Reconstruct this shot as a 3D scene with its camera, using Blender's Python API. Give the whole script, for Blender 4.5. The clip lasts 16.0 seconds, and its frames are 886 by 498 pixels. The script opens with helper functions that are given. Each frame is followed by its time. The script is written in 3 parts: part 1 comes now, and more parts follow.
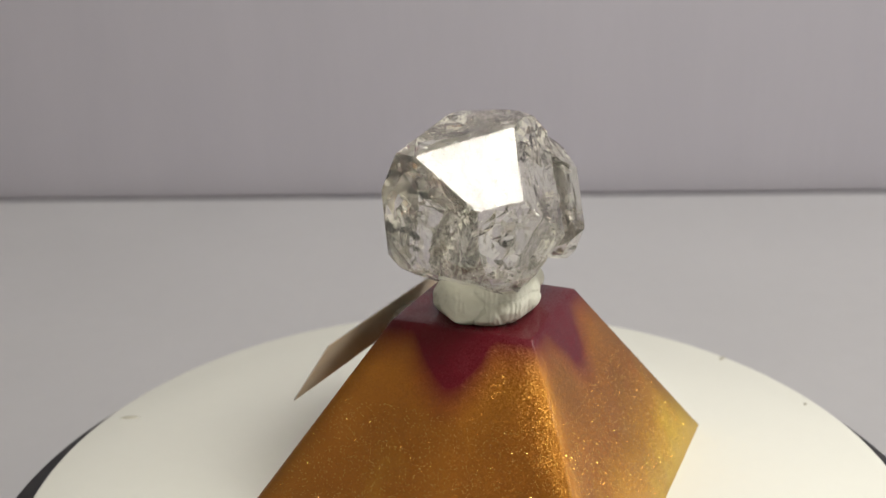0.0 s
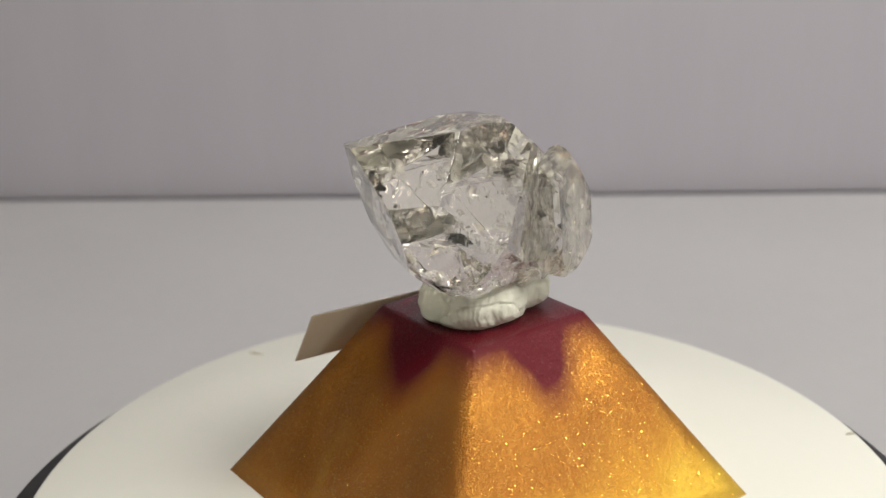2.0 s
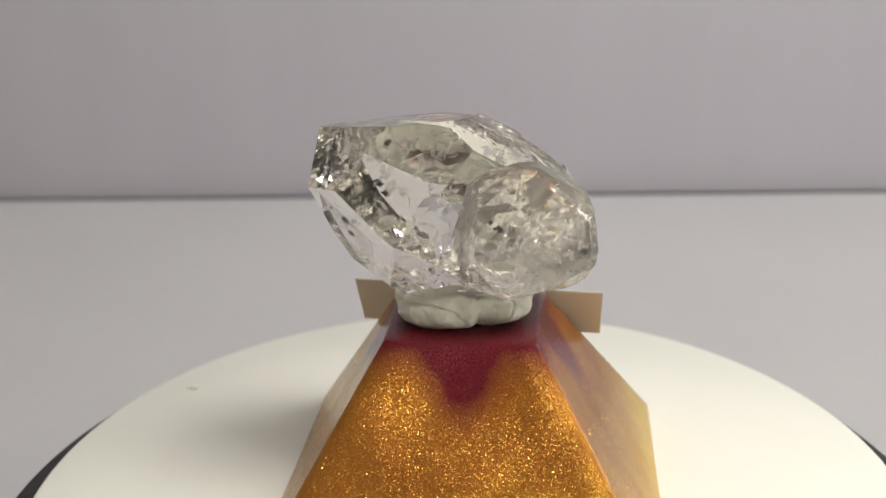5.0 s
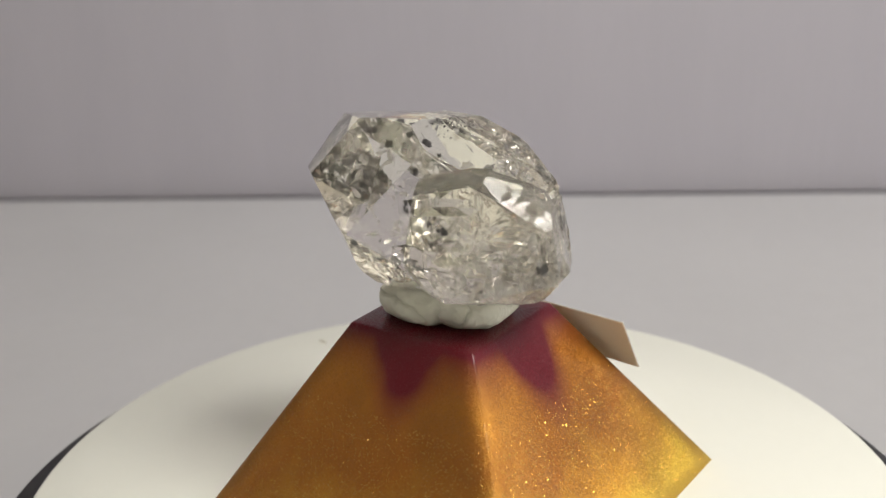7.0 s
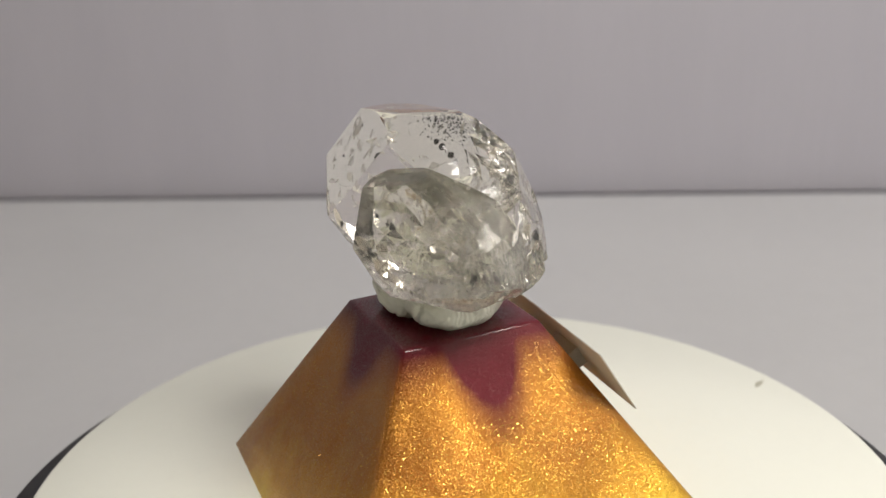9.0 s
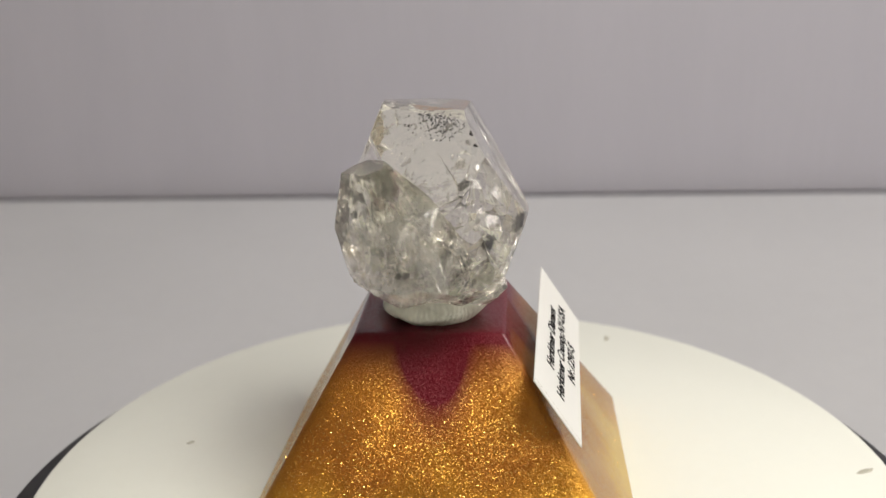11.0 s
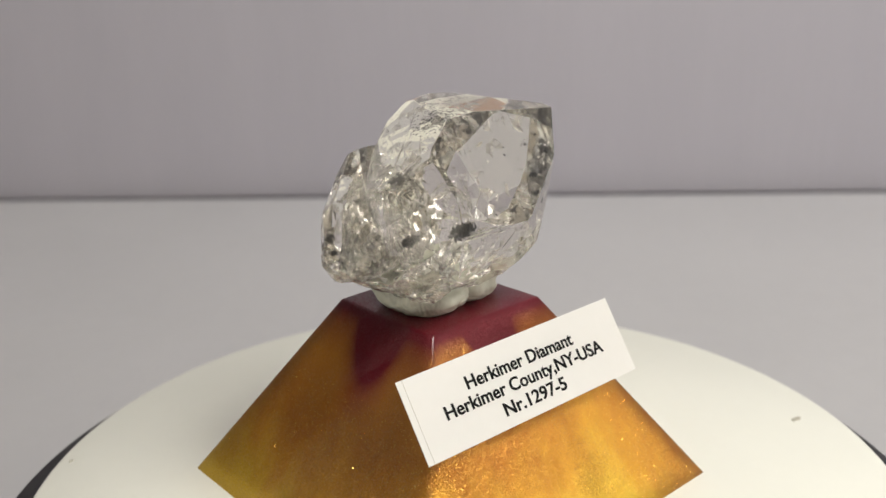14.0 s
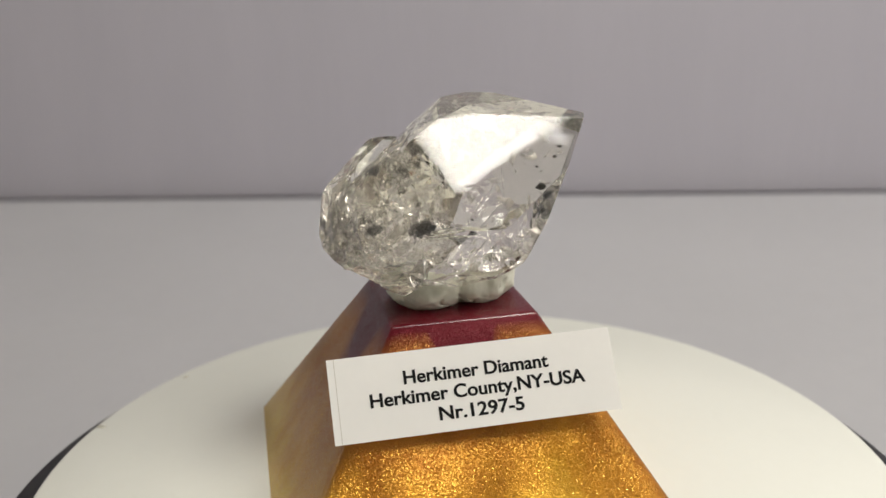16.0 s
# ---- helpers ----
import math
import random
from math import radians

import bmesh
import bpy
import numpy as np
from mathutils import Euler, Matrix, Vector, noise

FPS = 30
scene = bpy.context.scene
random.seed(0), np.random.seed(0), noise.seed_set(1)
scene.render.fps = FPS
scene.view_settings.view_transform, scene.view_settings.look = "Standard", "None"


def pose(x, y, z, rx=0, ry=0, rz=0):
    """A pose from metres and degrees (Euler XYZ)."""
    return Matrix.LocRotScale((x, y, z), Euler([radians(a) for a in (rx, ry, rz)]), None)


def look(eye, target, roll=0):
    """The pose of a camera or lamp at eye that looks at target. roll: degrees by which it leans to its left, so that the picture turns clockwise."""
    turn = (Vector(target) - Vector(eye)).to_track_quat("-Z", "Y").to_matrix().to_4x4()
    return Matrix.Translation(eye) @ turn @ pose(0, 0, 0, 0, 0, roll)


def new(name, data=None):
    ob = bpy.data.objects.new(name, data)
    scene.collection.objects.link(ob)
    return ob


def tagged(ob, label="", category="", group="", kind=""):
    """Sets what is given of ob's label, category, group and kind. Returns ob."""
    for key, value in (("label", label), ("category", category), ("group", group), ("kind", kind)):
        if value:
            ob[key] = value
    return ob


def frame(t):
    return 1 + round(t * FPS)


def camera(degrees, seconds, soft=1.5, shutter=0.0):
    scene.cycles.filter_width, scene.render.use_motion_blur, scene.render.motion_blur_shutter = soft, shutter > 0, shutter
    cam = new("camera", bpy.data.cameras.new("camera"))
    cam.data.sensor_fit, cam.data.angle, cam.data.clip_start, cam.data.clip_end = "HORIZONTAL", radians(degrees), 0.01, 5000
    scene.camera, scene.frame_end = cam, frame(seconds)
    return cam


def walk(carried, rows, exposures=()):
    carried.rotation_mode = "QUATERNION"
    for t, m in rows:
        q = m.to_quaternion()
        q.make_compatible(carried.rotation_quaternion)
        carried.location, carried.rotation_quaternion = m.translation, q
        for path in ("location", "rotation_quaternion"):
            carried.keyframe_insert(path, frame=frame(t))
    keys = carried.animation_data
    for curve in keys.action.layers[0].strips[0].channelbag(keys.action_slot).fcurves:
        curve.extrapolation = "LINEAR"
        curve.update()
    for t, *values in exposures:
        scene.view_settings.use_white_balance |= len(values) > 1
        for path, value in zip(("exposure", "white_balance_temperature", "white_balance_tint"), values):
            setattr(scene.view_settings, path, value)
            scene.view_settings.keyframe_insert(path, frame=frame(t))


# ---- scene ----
cam = camera(47.19, 16.0, soft=1.5)
EYE = Vector((0.0, -0.147, 0.0898))
YAW, PITCH = radians(-1.01), radians(18.84)
AIM = EYE + Vector((math.sin(YAW) * math.cos(PITCH), math.cos(YAW) * math.cos(PITCH), -math.sin(PITCH)))
STILL = look(EYE, AIM, -1.30)
# the clip's camera meters anew as the bright faces come round: seconds, stops
METER = [(0, 0.12), (0.5, 0.07), (1.0, 0.10), (1.5, 0.30), (2.0, 0.15), (2.5, 0.04), (3.0, 0.04), (3.5, 0.24), (4.0, 0.28), (6.5, 0.30), (7.0, 0.18), (7.5, 0.14), (8.0, 0.22), (8.5, 0.19), (9.0, 0.16), (11.5, 0.25), (13.0, 0.25), (14.0, 0.20), (14.5, 0.13), (15.0, 0.10), (16.0, 0.08)]
walk(cam, [(0, STILL), (16, STILL)], exposures=METER)
cam.data.dof.use_dof, cam.data.dof.focus_distance, cam.data.dof.aperture_fstop = True, 0.146, 24.0

TURN = -14.657          # degrees a second, clockwise seen from above
TABLE_Z = -0.030        # the turntable's plate is at z = 0
FLOOR_Z = -0.78
CEILING_Z = 1.62

# ---- light ----
world = bpy.data.worlds.new("world")
scene.world = world
world.use_nodes = True
world.node_tree.nodes["Background"].inputs["Color"].default_value = (0.9, 0.92, 1.0, 1)
world.node_tree.nodes["Background"].inputs["Strength"].default_value = 0.02


def area_lamp(name, eye, target, wide, deep, watts, colour):
    data = bpy.data.lights.new(name, "AREA")
    data.shape, data.size, data.size_y, data.energy, data.color = "RECTANGLE", wide, deep, watts, colour
    ob = new(name, data)
    ob.matrix_world = look(eye, target)
    return ob


LAMP_AT = Vector((0.177, -0.120, 0.370))
area_lamp("desk_lamp_light", LAMP_AT, (0, 0, 0.03), 0.165, 0.125, 1.17, (1.0, 0.96, 0.87))
# soft overhead fill; no such source is known in the room
area_lamp("overhead_fill_light", (0.85, -0.65, CEILING_Z - 0.05), (0.85, -0.65, 0), 1.2, 0.6, 17.5, (1.0, 0.975, 0.945))

ADDED_WINDOW = (-0.44, 0.16, -0.02, 0.26)      # an unseen opening added to the east wall: y from, to; z from, to
# fill from the right; the window it stands in is made up
area_lamp("side_fill_light", (1.49, -0.14, 0.12), (0, -0.14, 0.12), 0.60, 0.28, 3.9, (1.0, 0.94, 0.88))


# ---- materials ----
def material(name):
    m = bpy.data.materials.new(name)
    m.use_nodes = True
    return m, m.node_tree.nodes, m.node_tree.links, m.node_tree.nodes["Principled BSDF"]


def noise_node(nodes, links, scale, detail=4.0, rough=0.55, coords=None, stretch=None):
    n = nodes.new("ShaderNodeTexNoise")
    n.inputs["Scale"].default_value, n.inputs["Detail"].default_value, n.inputs["Roughness"].default_value = scale, detail, rough
    if coords is None:
        coords = nodes.new("ShaderNodeTexCoord").outputs["Object"]
    if stretch:
        mp = nodes.new("ShaderNodeMapping")
        mp.inputs["Scale"].default_value = stretch
        links.new(coords, mp.inputs["Vector"])
        coords = mp.outputs["Vector"]
    links.new(coords, n.inputs["Vector"])
    return n


def ramp_node(nodes, links, source, stops):
    r = nodes.new("ShaderNodeValToRGB")
    while len(r.color_ramp.elements) < len(stops):
        r.color_ramp.elements.new(0.5)
    for e, (at, c) in zip(r.color_ramp.elements, stops):
        e.position, e.color = at, (*c, 1) if len(c) == 3 else c
    links.new(source, r.inputs["Fac"])
    return r


def mix_node(nodes, links, factor, a, b, how="MIX"):
    m = nodes.new("ShaderNodeMix")
    m.data_type, m.blend_type = "RGBA", how
    for socket, value in ((m.inputs[0], factor), (m.inputs[6], a), (m.inputs[7], b)):
        if isinstance(value, (int, float)):
            socket.default_value = value
        elif isinstance(value, tuple):
            socket.default_value = (*value, 1)
        else:
            links.new(value, socket)
    return m.outputs[2]


def math_node(nodes, links, op, a, b=0.0, clamp=False):
    m = nodes.new("ShaderNodeMath")
    m.operation, m.use_clamp = op, clamp
    for socket, value in zip(m.inputs, (a, b)):
        if isinstance(value, (int, float)):
            socket.default_value = value
        else:
            links.new(value, socket)
    return m.outputs[0]


def bump_node(nodes, links, source, strength, distance, to):
    b = nodes.new("ShaderNodeBump")
    b.inputs["Strength"].default_value, b.inputs["Distance"].default_value = strength, distance
    links.new(source, b.inputs["Height"])
    links.new(b.outputs["Normal"], to.inputs["Normal"])
    return b


def plain(name, light, dark, scale, rough, bump=0.0, distance=0.0005, metal=0.0, stretch=None, coat=0.0):
    """A surface whose colour wanders between two tones at two scales, with fine relief."""
    m, nodes, links, bsdf = material(name)
    big = noise_node(nodes, links, scale, 3.0, stretch=stretch)
    fine = noise_node(nodes, links, scale * 14, 5.0, stretch=stretch)
    both = math_node(nodes, links, "ADD", math_node(nodes, links, "MULTIPLY", big.outputs["Fac"], 0.65), math_node(nodes, links, "MULTIPLY", fine.outputs["Fac"], 0.35))
    r = ramp_node(nodes, links, both, [(0.3, dark), (0.7, light)])
    links.new(r.outputs["Color"], bsdf.inputs["Base Color"])
    bsdf.inputs["Roughness"].default_value, bsdf.inputs["Metallic"].default_value = rough, metal
    bsdf.inputs["Coat Weight"].default_value = coat
    if bump:
        bump_node(nodes, links, fine.outputs["Fac"], bump, distance, bsdf)
    return m


WALL = plain("lilac_grey_wall", (0.415, 0.402, 0.452), (0.388, 0.377, 0.424), 9.0, 0.85, 0.25, 0.0006, stretch=(3.0, 3.0, 0.35))
TABLE = plain("pale_grey_table", (0.485, 0.485, 0.505), (0.45, 0.45, 0.47), 12.0, 0.6, 0.15, 0.0003)
ROOM = plain("warm_white_plaster", (0.80, 0.76, 0.67), (0.75, 0.71, 0.62), 2.0, 0.9, 0.2, 0.002)
FLOOR = plain("brown_floor", (0.50, 0.42, 0.32), (0.40, 0.33, 0.25), 3.0, 0.5, 0.1)
PLATE = plain("cream_plastic", (0.80, 0.81, 0.745), (0.775, 0.785, 0.72), 30.0, 0.34, 0.03, 0.0002)
BLACK = plain("black_plastic", (0.018, 0.018, 0.02), (0.01, 0.01, 0.011), 40.0, 0.4, 0.1, 0.0002)
FLECK = plain("dried_putty_fleck", (0.52, 0.50, 0.42), (0.36, 0.35, 0.30), 300.0, 0.8)
INK = plain("black_ink", (0.010, 0.010, 0.011), (0.006, 0.006, 0.007), 900.0, 0.75)
INK.node_tree.nodes["Principled BSDF"].inputs["Specular IOR Level"].default_value = 0.12
CARBON = plain("black_carbon", (0.022, 0.021, 0.02), (0.006, 0.006, 0.006), 1500.0, 0.55, 0.6, 0.0002)
PAPER = plain("white_paper", (0.80, 0.80, 0.79), (0.76, 0.76, 0.75), 60.0, 0.55, 0.06, 0.0001)
BACKING = plain("cream_paper_back", (0.80, 0.74, 0.64), (0.72, 0.65, 0.54), 90.0, 0.7, 0.1, 0.0001)


def let_light_through(m, share, colour):
    nodes, links = m.node_tree.nodes, m.node_tree.links
    thin = nodes.new("ShaderNodeBsdfTranslucent")
    thin.inputs["Color"].default_value = (*colour, 1)
    mix = nodes.new("ShaderNodeMixShader")
    mix.inputs[0].default_value = share
    links.new(nodes["Principled BSDF"].outputs[0], mix.inputs[1])
    links.new(thin.outputs[0], mix.inputs[2])
    links.new(mix.outputs[0], nodes["Material Output"].inputs["Surface"])


LABEL_PAPER = plain("thin_white_paper", (0.82, 0.82, 0.81), (0.78, 0.78, 0.77), 60.0, 0.55, 0.06, 0.0001)
let_light_through(LABEL_PAPER, 0.30, (0.95, 0.94, 0.90))
let_light_through(BACKING, 0.45, (0.95, 0.88, 0.78))


def make_putty():
    m, nodes, links, bsdf = material("grey_white_putty")
    n = noise_node(nodes, links, 160.0, 5.0)
    r = ramp_node(nodes, links, n.outputs["Fac"], [(0.3, (0.52, 0.53, 0.44)), (0.7, (0.65, 0.655, 0.57))])
    links.new(r.outputs["Color"], bsdf.inputs["Base Color"])
    bsdf.inputs["Roughness"].default_value = 0.55
    w = nodes.new("ShaderNodeTexWave")
    w.inputs["Scale"].default_value, w.inputs["Distortion"].default_value = 420.0, 5.0
    w.inputs["Detail"].default_value = 2.0
    links.new(nodes.new("ShaderNodeTexCoord").outputs["Object"], w.inputs["Vector"])
    patch = noise_node(nodes, links, 170.0, 2.0)
    masked = math_node(nodes, links, "MULTIPLY", w.outputs["Fac"], math_node(nodes, links, "GREATER_THAN", patch.outputs["Fac"], 0.5))
    h = math_node(nodes, links, "ADD", math_node(nodes, links, "MULTIPLY", masked, 0.4), n.outputs["Fac"])
    bump_node(nodes, links, h, 0.5, 0.0004, bsdf)
    return m


PUTTY = make_putty()
PANE, pane_nodes, pane_links, pane_bsdf = material("added_window_glass")
pane_bsdf.inputs["Transmission Weight"].default_value, pane_bsdf.inputs["Roughness"].default_value = 1.0, 0.0


def make_resin():
    """Cast resin: a red top whose tongues run down the faces into gold mica, under a clear gloss."""
    m, nodes, links, bsdf = material("gold_and_red_mica_resin")
    co = nodes.new("ShaderNodeTexCoord").outputs["Object"]
    sep = nodes.new("ShaderNodeSeparateXYZ")
    links.new(co, sep.inputs[0])
    ax = math_node(nodes, links, "ABSOLUTE", sep.outputs[0])
    ay = math_node(nodes, links, "ABSOLUTE", sep.outputs[1])
    lo = math_node(nodes, links, "MINIMUM", ax, ay)
    hi = math_node(nodes, links, "MAXIMUM", ax, ay)
    across = math_node(nodes, links, "DIVIDE", lo, math_node(nodes, links, "ADD", hi, 0.0005))   # 0 mid-face, 1 at an edge
    wob = noise_node(nodes, links, 95.0, 2.5, coords=co)
    swirl = noise_node(nodes, links, 42.0, 5.0, coords=co, stretch=(1.3, 1.3, 0.28))
    band = noise_node(nodes, links, 150.0, 4.0, coords=co, stretch=(1.0, 1.0, 0.25))
    shifted = math_node(nodes, links, "ADD", across, math_node(nodes, links, "MULTIPLY", math_node(nodes, links, "SUBTRACT", wob.outputs["Fac"], 0.5), 0.3))
    rise = nodes.new("ShaderNodeMapRange")
    rise.interpolation_type = "SMOOTHSTEP"
    rise.inputs["From Min"].default_value, rise.inputs["From Max"].default_value = 0.0, 0.53
    rise.inputs["To Min"].default_value, rise.inputs["To Max"].default_value = 0.0205, 0.0271
    links.new(shifted, rise.inputs["Value"])
    # the red ran further down one face
    far_face = math_node(nodes, links, "MULTIPLY", math_node(nodes, links, "MULTIPLY", math_node(nodes, links, "SUBTRACT", sep.outputs[1], 0.010), 120.0, clamp=True), 0.0018)
    over = math_node(nodes, links, "SUBTRACT", math_node(nodes, links, "ADD", sep.outputs[2], far_face), rise.outputs[0])
    red = math_node(nodes, links, "ADD", math_node(nodes, links, "MULTIPLY", over, 180.0), 0.47, clamp=True)
    # gold: yellow towards the foot, orange and copper swirls above
    foot = math_node(nodes, links, "MULTIPLY", sep.outputs[2], 1 / 0.030)
    tone = math_node(nodes, links, "ADD", foot, math_node(nodes, links, "MULTIPLY", math_node(nodes, links, "SUBTRACT", swirl.outputs["Fac"], 0.5), 0.75))
    tone = math_node(nodes, links, "ADD", tone, math_node(nodes, links, "MULTIPLY", math_node(nodes, links, "SUBTRACT", band.outputs["Fac"], 0.5), 0.5))
    # the first face's dimmer reflection is put into its colour as darker copper
    dim_face = math_node(nodes, links, "MULTIPLY", math_node(nodes, links, "SUBTRACT", -0.012, sep.outputs[1]), 60.0, clamp=True)
    tone = math_node(nodes, links, "ADD", tone, math_node(nodes, links, "MULTIPLY", dim_face, math_node(nodes, links, "SUBTRACT", 0.60, math_node(nodes, links, "MULTIPLY", foot, 0.6))))
    gold = ramp_node(nodes, links, tone, [(0.02, (0.72, 0.45, 0.040)), (0.27, (0.55, 0.230, 0.020)), (0.56, (0.380, 0.100, 0.012)), (0.95, (0.50, 0.16, 0.020))])
    grain = noise_node(nodes, links, 3600.0, 2.0, coords=co)
    gold2 = mix_node(nodes, links, 0.35, gold.outputs["Color"], ramp_node(nodes, links, grain.outputs["Fac"], [(0.3, (0.5, 0.5, 0.5)), (0.7, (1.0, 1.0, 1.0))]).outputs["Color"], "MULTIPLY")
    col = mix_node(nodes, links, red, gold2, (0.105, 0.0005, 0.008))
    links.new(col, bsdf.inputs["Base Color"])
    # mica flakes lie along the mould, so their sheen bends near the edges, and each is tilted a little
    bev = nodes.new("ShaderNodeBevel")
    bev.samples = 6
    bev.inputs["Radius"].default_value = 0.0055
    vor = nodes.new("ShaderNodeTexVoronoi")
    vor.inputs["Scale"].default_value = 10000.0
    links.new(co, vor.inputs["Vector"])
    tilt = nodes.new("ShaderNodeVectorMath")
    tilt.operation = "SUBTRACT"
    links.new(vor.outputs["Color"], tilt.inputs[0])
    tilt.inputs[1].default_value = (0.5, 0.5, 0.5)
    scaled = nodes.new("ShaderNodeVectorMath")
    scaled.operation = "SCALE"
    scaled.inputs["Scale"].default_value = 0.60
    links.new(tilt.outputs[0], scaled.inputs[0])
    summed = nodes.new("ShaderNodeVectorMath")
    # the pour left slow waves in the lie of the mica
    flow = noise_node(nodes, links, 70.0, 2.0, coords=co, stretch=(1.2, 1.2, 0.45))
    lean = nodes.new("ShaderNodeVectorMath")
    lean.operation = "SUBTRACT"
    links.new(flow.outputs["Color"], lean.inputs[0])
    lean.inputs[1].default_value = (0.5, 0.5, 0.5)
    drift = nodes.new("ShaderNodeVectorMath")
    drift.operation = "MULTIPLY_ADD"
    drift.inputs[1].default_value = (0.7, 0.7, 0.7)
    links.new(lean.outputs[0], drift.inputs[0])
    links.new(bev.outputs["Normal"], drift.inputs[2])
    links.new(drift.outputs[0], summed.inputs[0])
    links.new(scaled.outputs[0], summed.inputs[1])
    unit = nodes.new("ShaderNodeVectorMath")
    unit.operation = "NORMALIZE"
    links.new(summed.outputs[0], unit.inputs[0])
    links.new(unit.outputs[0], bsdf.inputs["Normal"])
    links.new(math_node(nodes, links, "SUBTRACT", 0.92, math_node(nodes, links, "MULTIPLY", red, 0.72)), bsdf.inputs["Metallic"])
    bsdf.inputs["Roughness"].default_value = 0.42
    bsdf.inputs["Specular IOR Level"].default_value = 0.2
    bsdf.inputs["Coat Weight"].default_value = 0.62
    bsdf.inputs["Coat Roughness"].default_value = 0.05
    bsdf.inputs["Coat IOR"].default_value = 1.5
    soft = nodes.new("ShaderNodeBump")
    soft.inputs["Strength"].default_value, soft.inputs["Distance"].default_value = 0.06, 0.0008
    links.new(wob.outputs["Fac"], soft.inputs["Height"])
    links.new(soft.outputs["Normal"], bsdf.inputs["Coat Normal"])
    # the brightest flakes lie flat and flash yellow
    flash = nodes.new("ShaderNodeBsdfGlossy")
    flash.inputs["Color"].default_value = (1.0, 0.80, 0.16, 1)
    flash.inputs["Roughness"].default_value = 0.24
    links.new(unit.outputs[0], flash.inputs["Normal"])
    layer = nodes.new("ShaderNodeMixShader")
    links.new(math_node(nodes, links, "SUBTRACT", 0.13, math_node(nodes, links, "MULTIPLY", red, 0.13)), layer.inputs[0])
    links.new(bsdf.outputs[0], layer.inputs[1])
    links.new(flash.outputs[0], layer.inputs[2])
    links.new(layer.outputs[0], nodes["Material Output"].inputs["Surface"])
    return m


RESIN = make_resin()
FLAKE = plain("gold_mica_flake", (0.95, 0.68, 0.20), (0.90, 0.45, 0.12), 900.0, 0.22, metal=1.0)


def make_quartz(name, rugged, tint, side, haze, splinter):
    """Clear quartz: smooth growth faces, with etched and chipped patches on its rough side."""
    m, nodes, links, bsdf = material(name)
    bsdf.inputs["Base Color"].default_value = (*tint, 1)
    bsdf.inputs["Transmission Weight"].default_value = 1.0
    bsdf.inputs["IOR"].default_value = 1.54
    bsdf.inputs["Roughness"].default_value = 0.0
    bsdf.inputs["Specular IOR Level"].default_value = 0.5
    co = nodes.new("ShaderNodeTexCoord").outputs["Object"]
    dot = nodes.new("ShaderNodeVectorMath")
    dot.operation = "DOT_PRODUCT"
    links.new(co, dot.inputs[0])
    dot.inputs[1].default_value = side
    where = math_node(nodes, links, "ADD", math_node(nodes, links, "MULTIPLY", dot.outputs["Value"], 110.0), rugged, clamp=True)
    patch = noise_node(nodes, links, 170.0, 3.0, coords=co)
    mask = ramp_node(nodes, links, patch.outputs["Fac"], [(0.42, (0, 0, 0)), (0.56, (1, 1, 1))])
    mask = math_node(nodes, links, "MULTIPLY", mask.outputs["Color"], where)
    # tiny bubbles and veils make the rough side a little milky
    links.new(math_node(nodes, links, "SUBTRACT", 0.99 - haze, math_node(nodes, links, "MULTIPLY", mask, 0.10)), bsdf.inputs["Transmission Weight"])
    # broken surface: small flat splinters, each tilted its own way
    geo = nodes.new("ShaderNodeNewGeometry")
    normal = geo.outputs["Normal"]
    for scale, lean in ((130.0, 0.16), (330.0, 0.16)):
        vor = nodes.new("ShaderNodeTexVoronoi")
        vor.inputs["Scale"].default_value = scale
        links.new(co, vor.inputs["Vector"])
        off = nodes.new("ShaderNodeVectorMath")
        off.operation = "SUBTRACT"
        links.new(vor.outputs["Color"], off.inputs[0])
        off.inputs[1].default_value = (0.5, 0.5, 0.5)
        grow = nodes.new("ShaderNodeVectorMath")
        grow.operation = "SCALE"
        links.new(off.outputs[0], grow.inputs[0])
        links.new(math_node(nodes, links, "MULTIPLY", mask, lean * splinter), grow.inputs["Scale"])
        both = nodes.new("ShaderNodeVectorMath")
        links.new(normal, both.inputs[0])
        links.new(grow.outputs[0], both.inputs[1])
        normal = both.outputs[0]
    unit = nodes.new("ShaderNodeVectorMath")
    unit.operation = "NORMALIZE"
    links.new(normal, unit.inputs[0])
    links.new(unit.outputs[0], bsdf.inputs["Normal"])
    return m


QUARTZ = make_quartz("clear_quartz", 0.26, (0.993, 0.970, 0.905), (0.35, 0.6, -0.7), 0.006, 1.0)
QUARTZ_SIDE = make_quartz("frosty_quartz", 0.4, (0.993, 0.976, 0.925), (0.05, 0.5, -0.4), 0.008, 1.1)


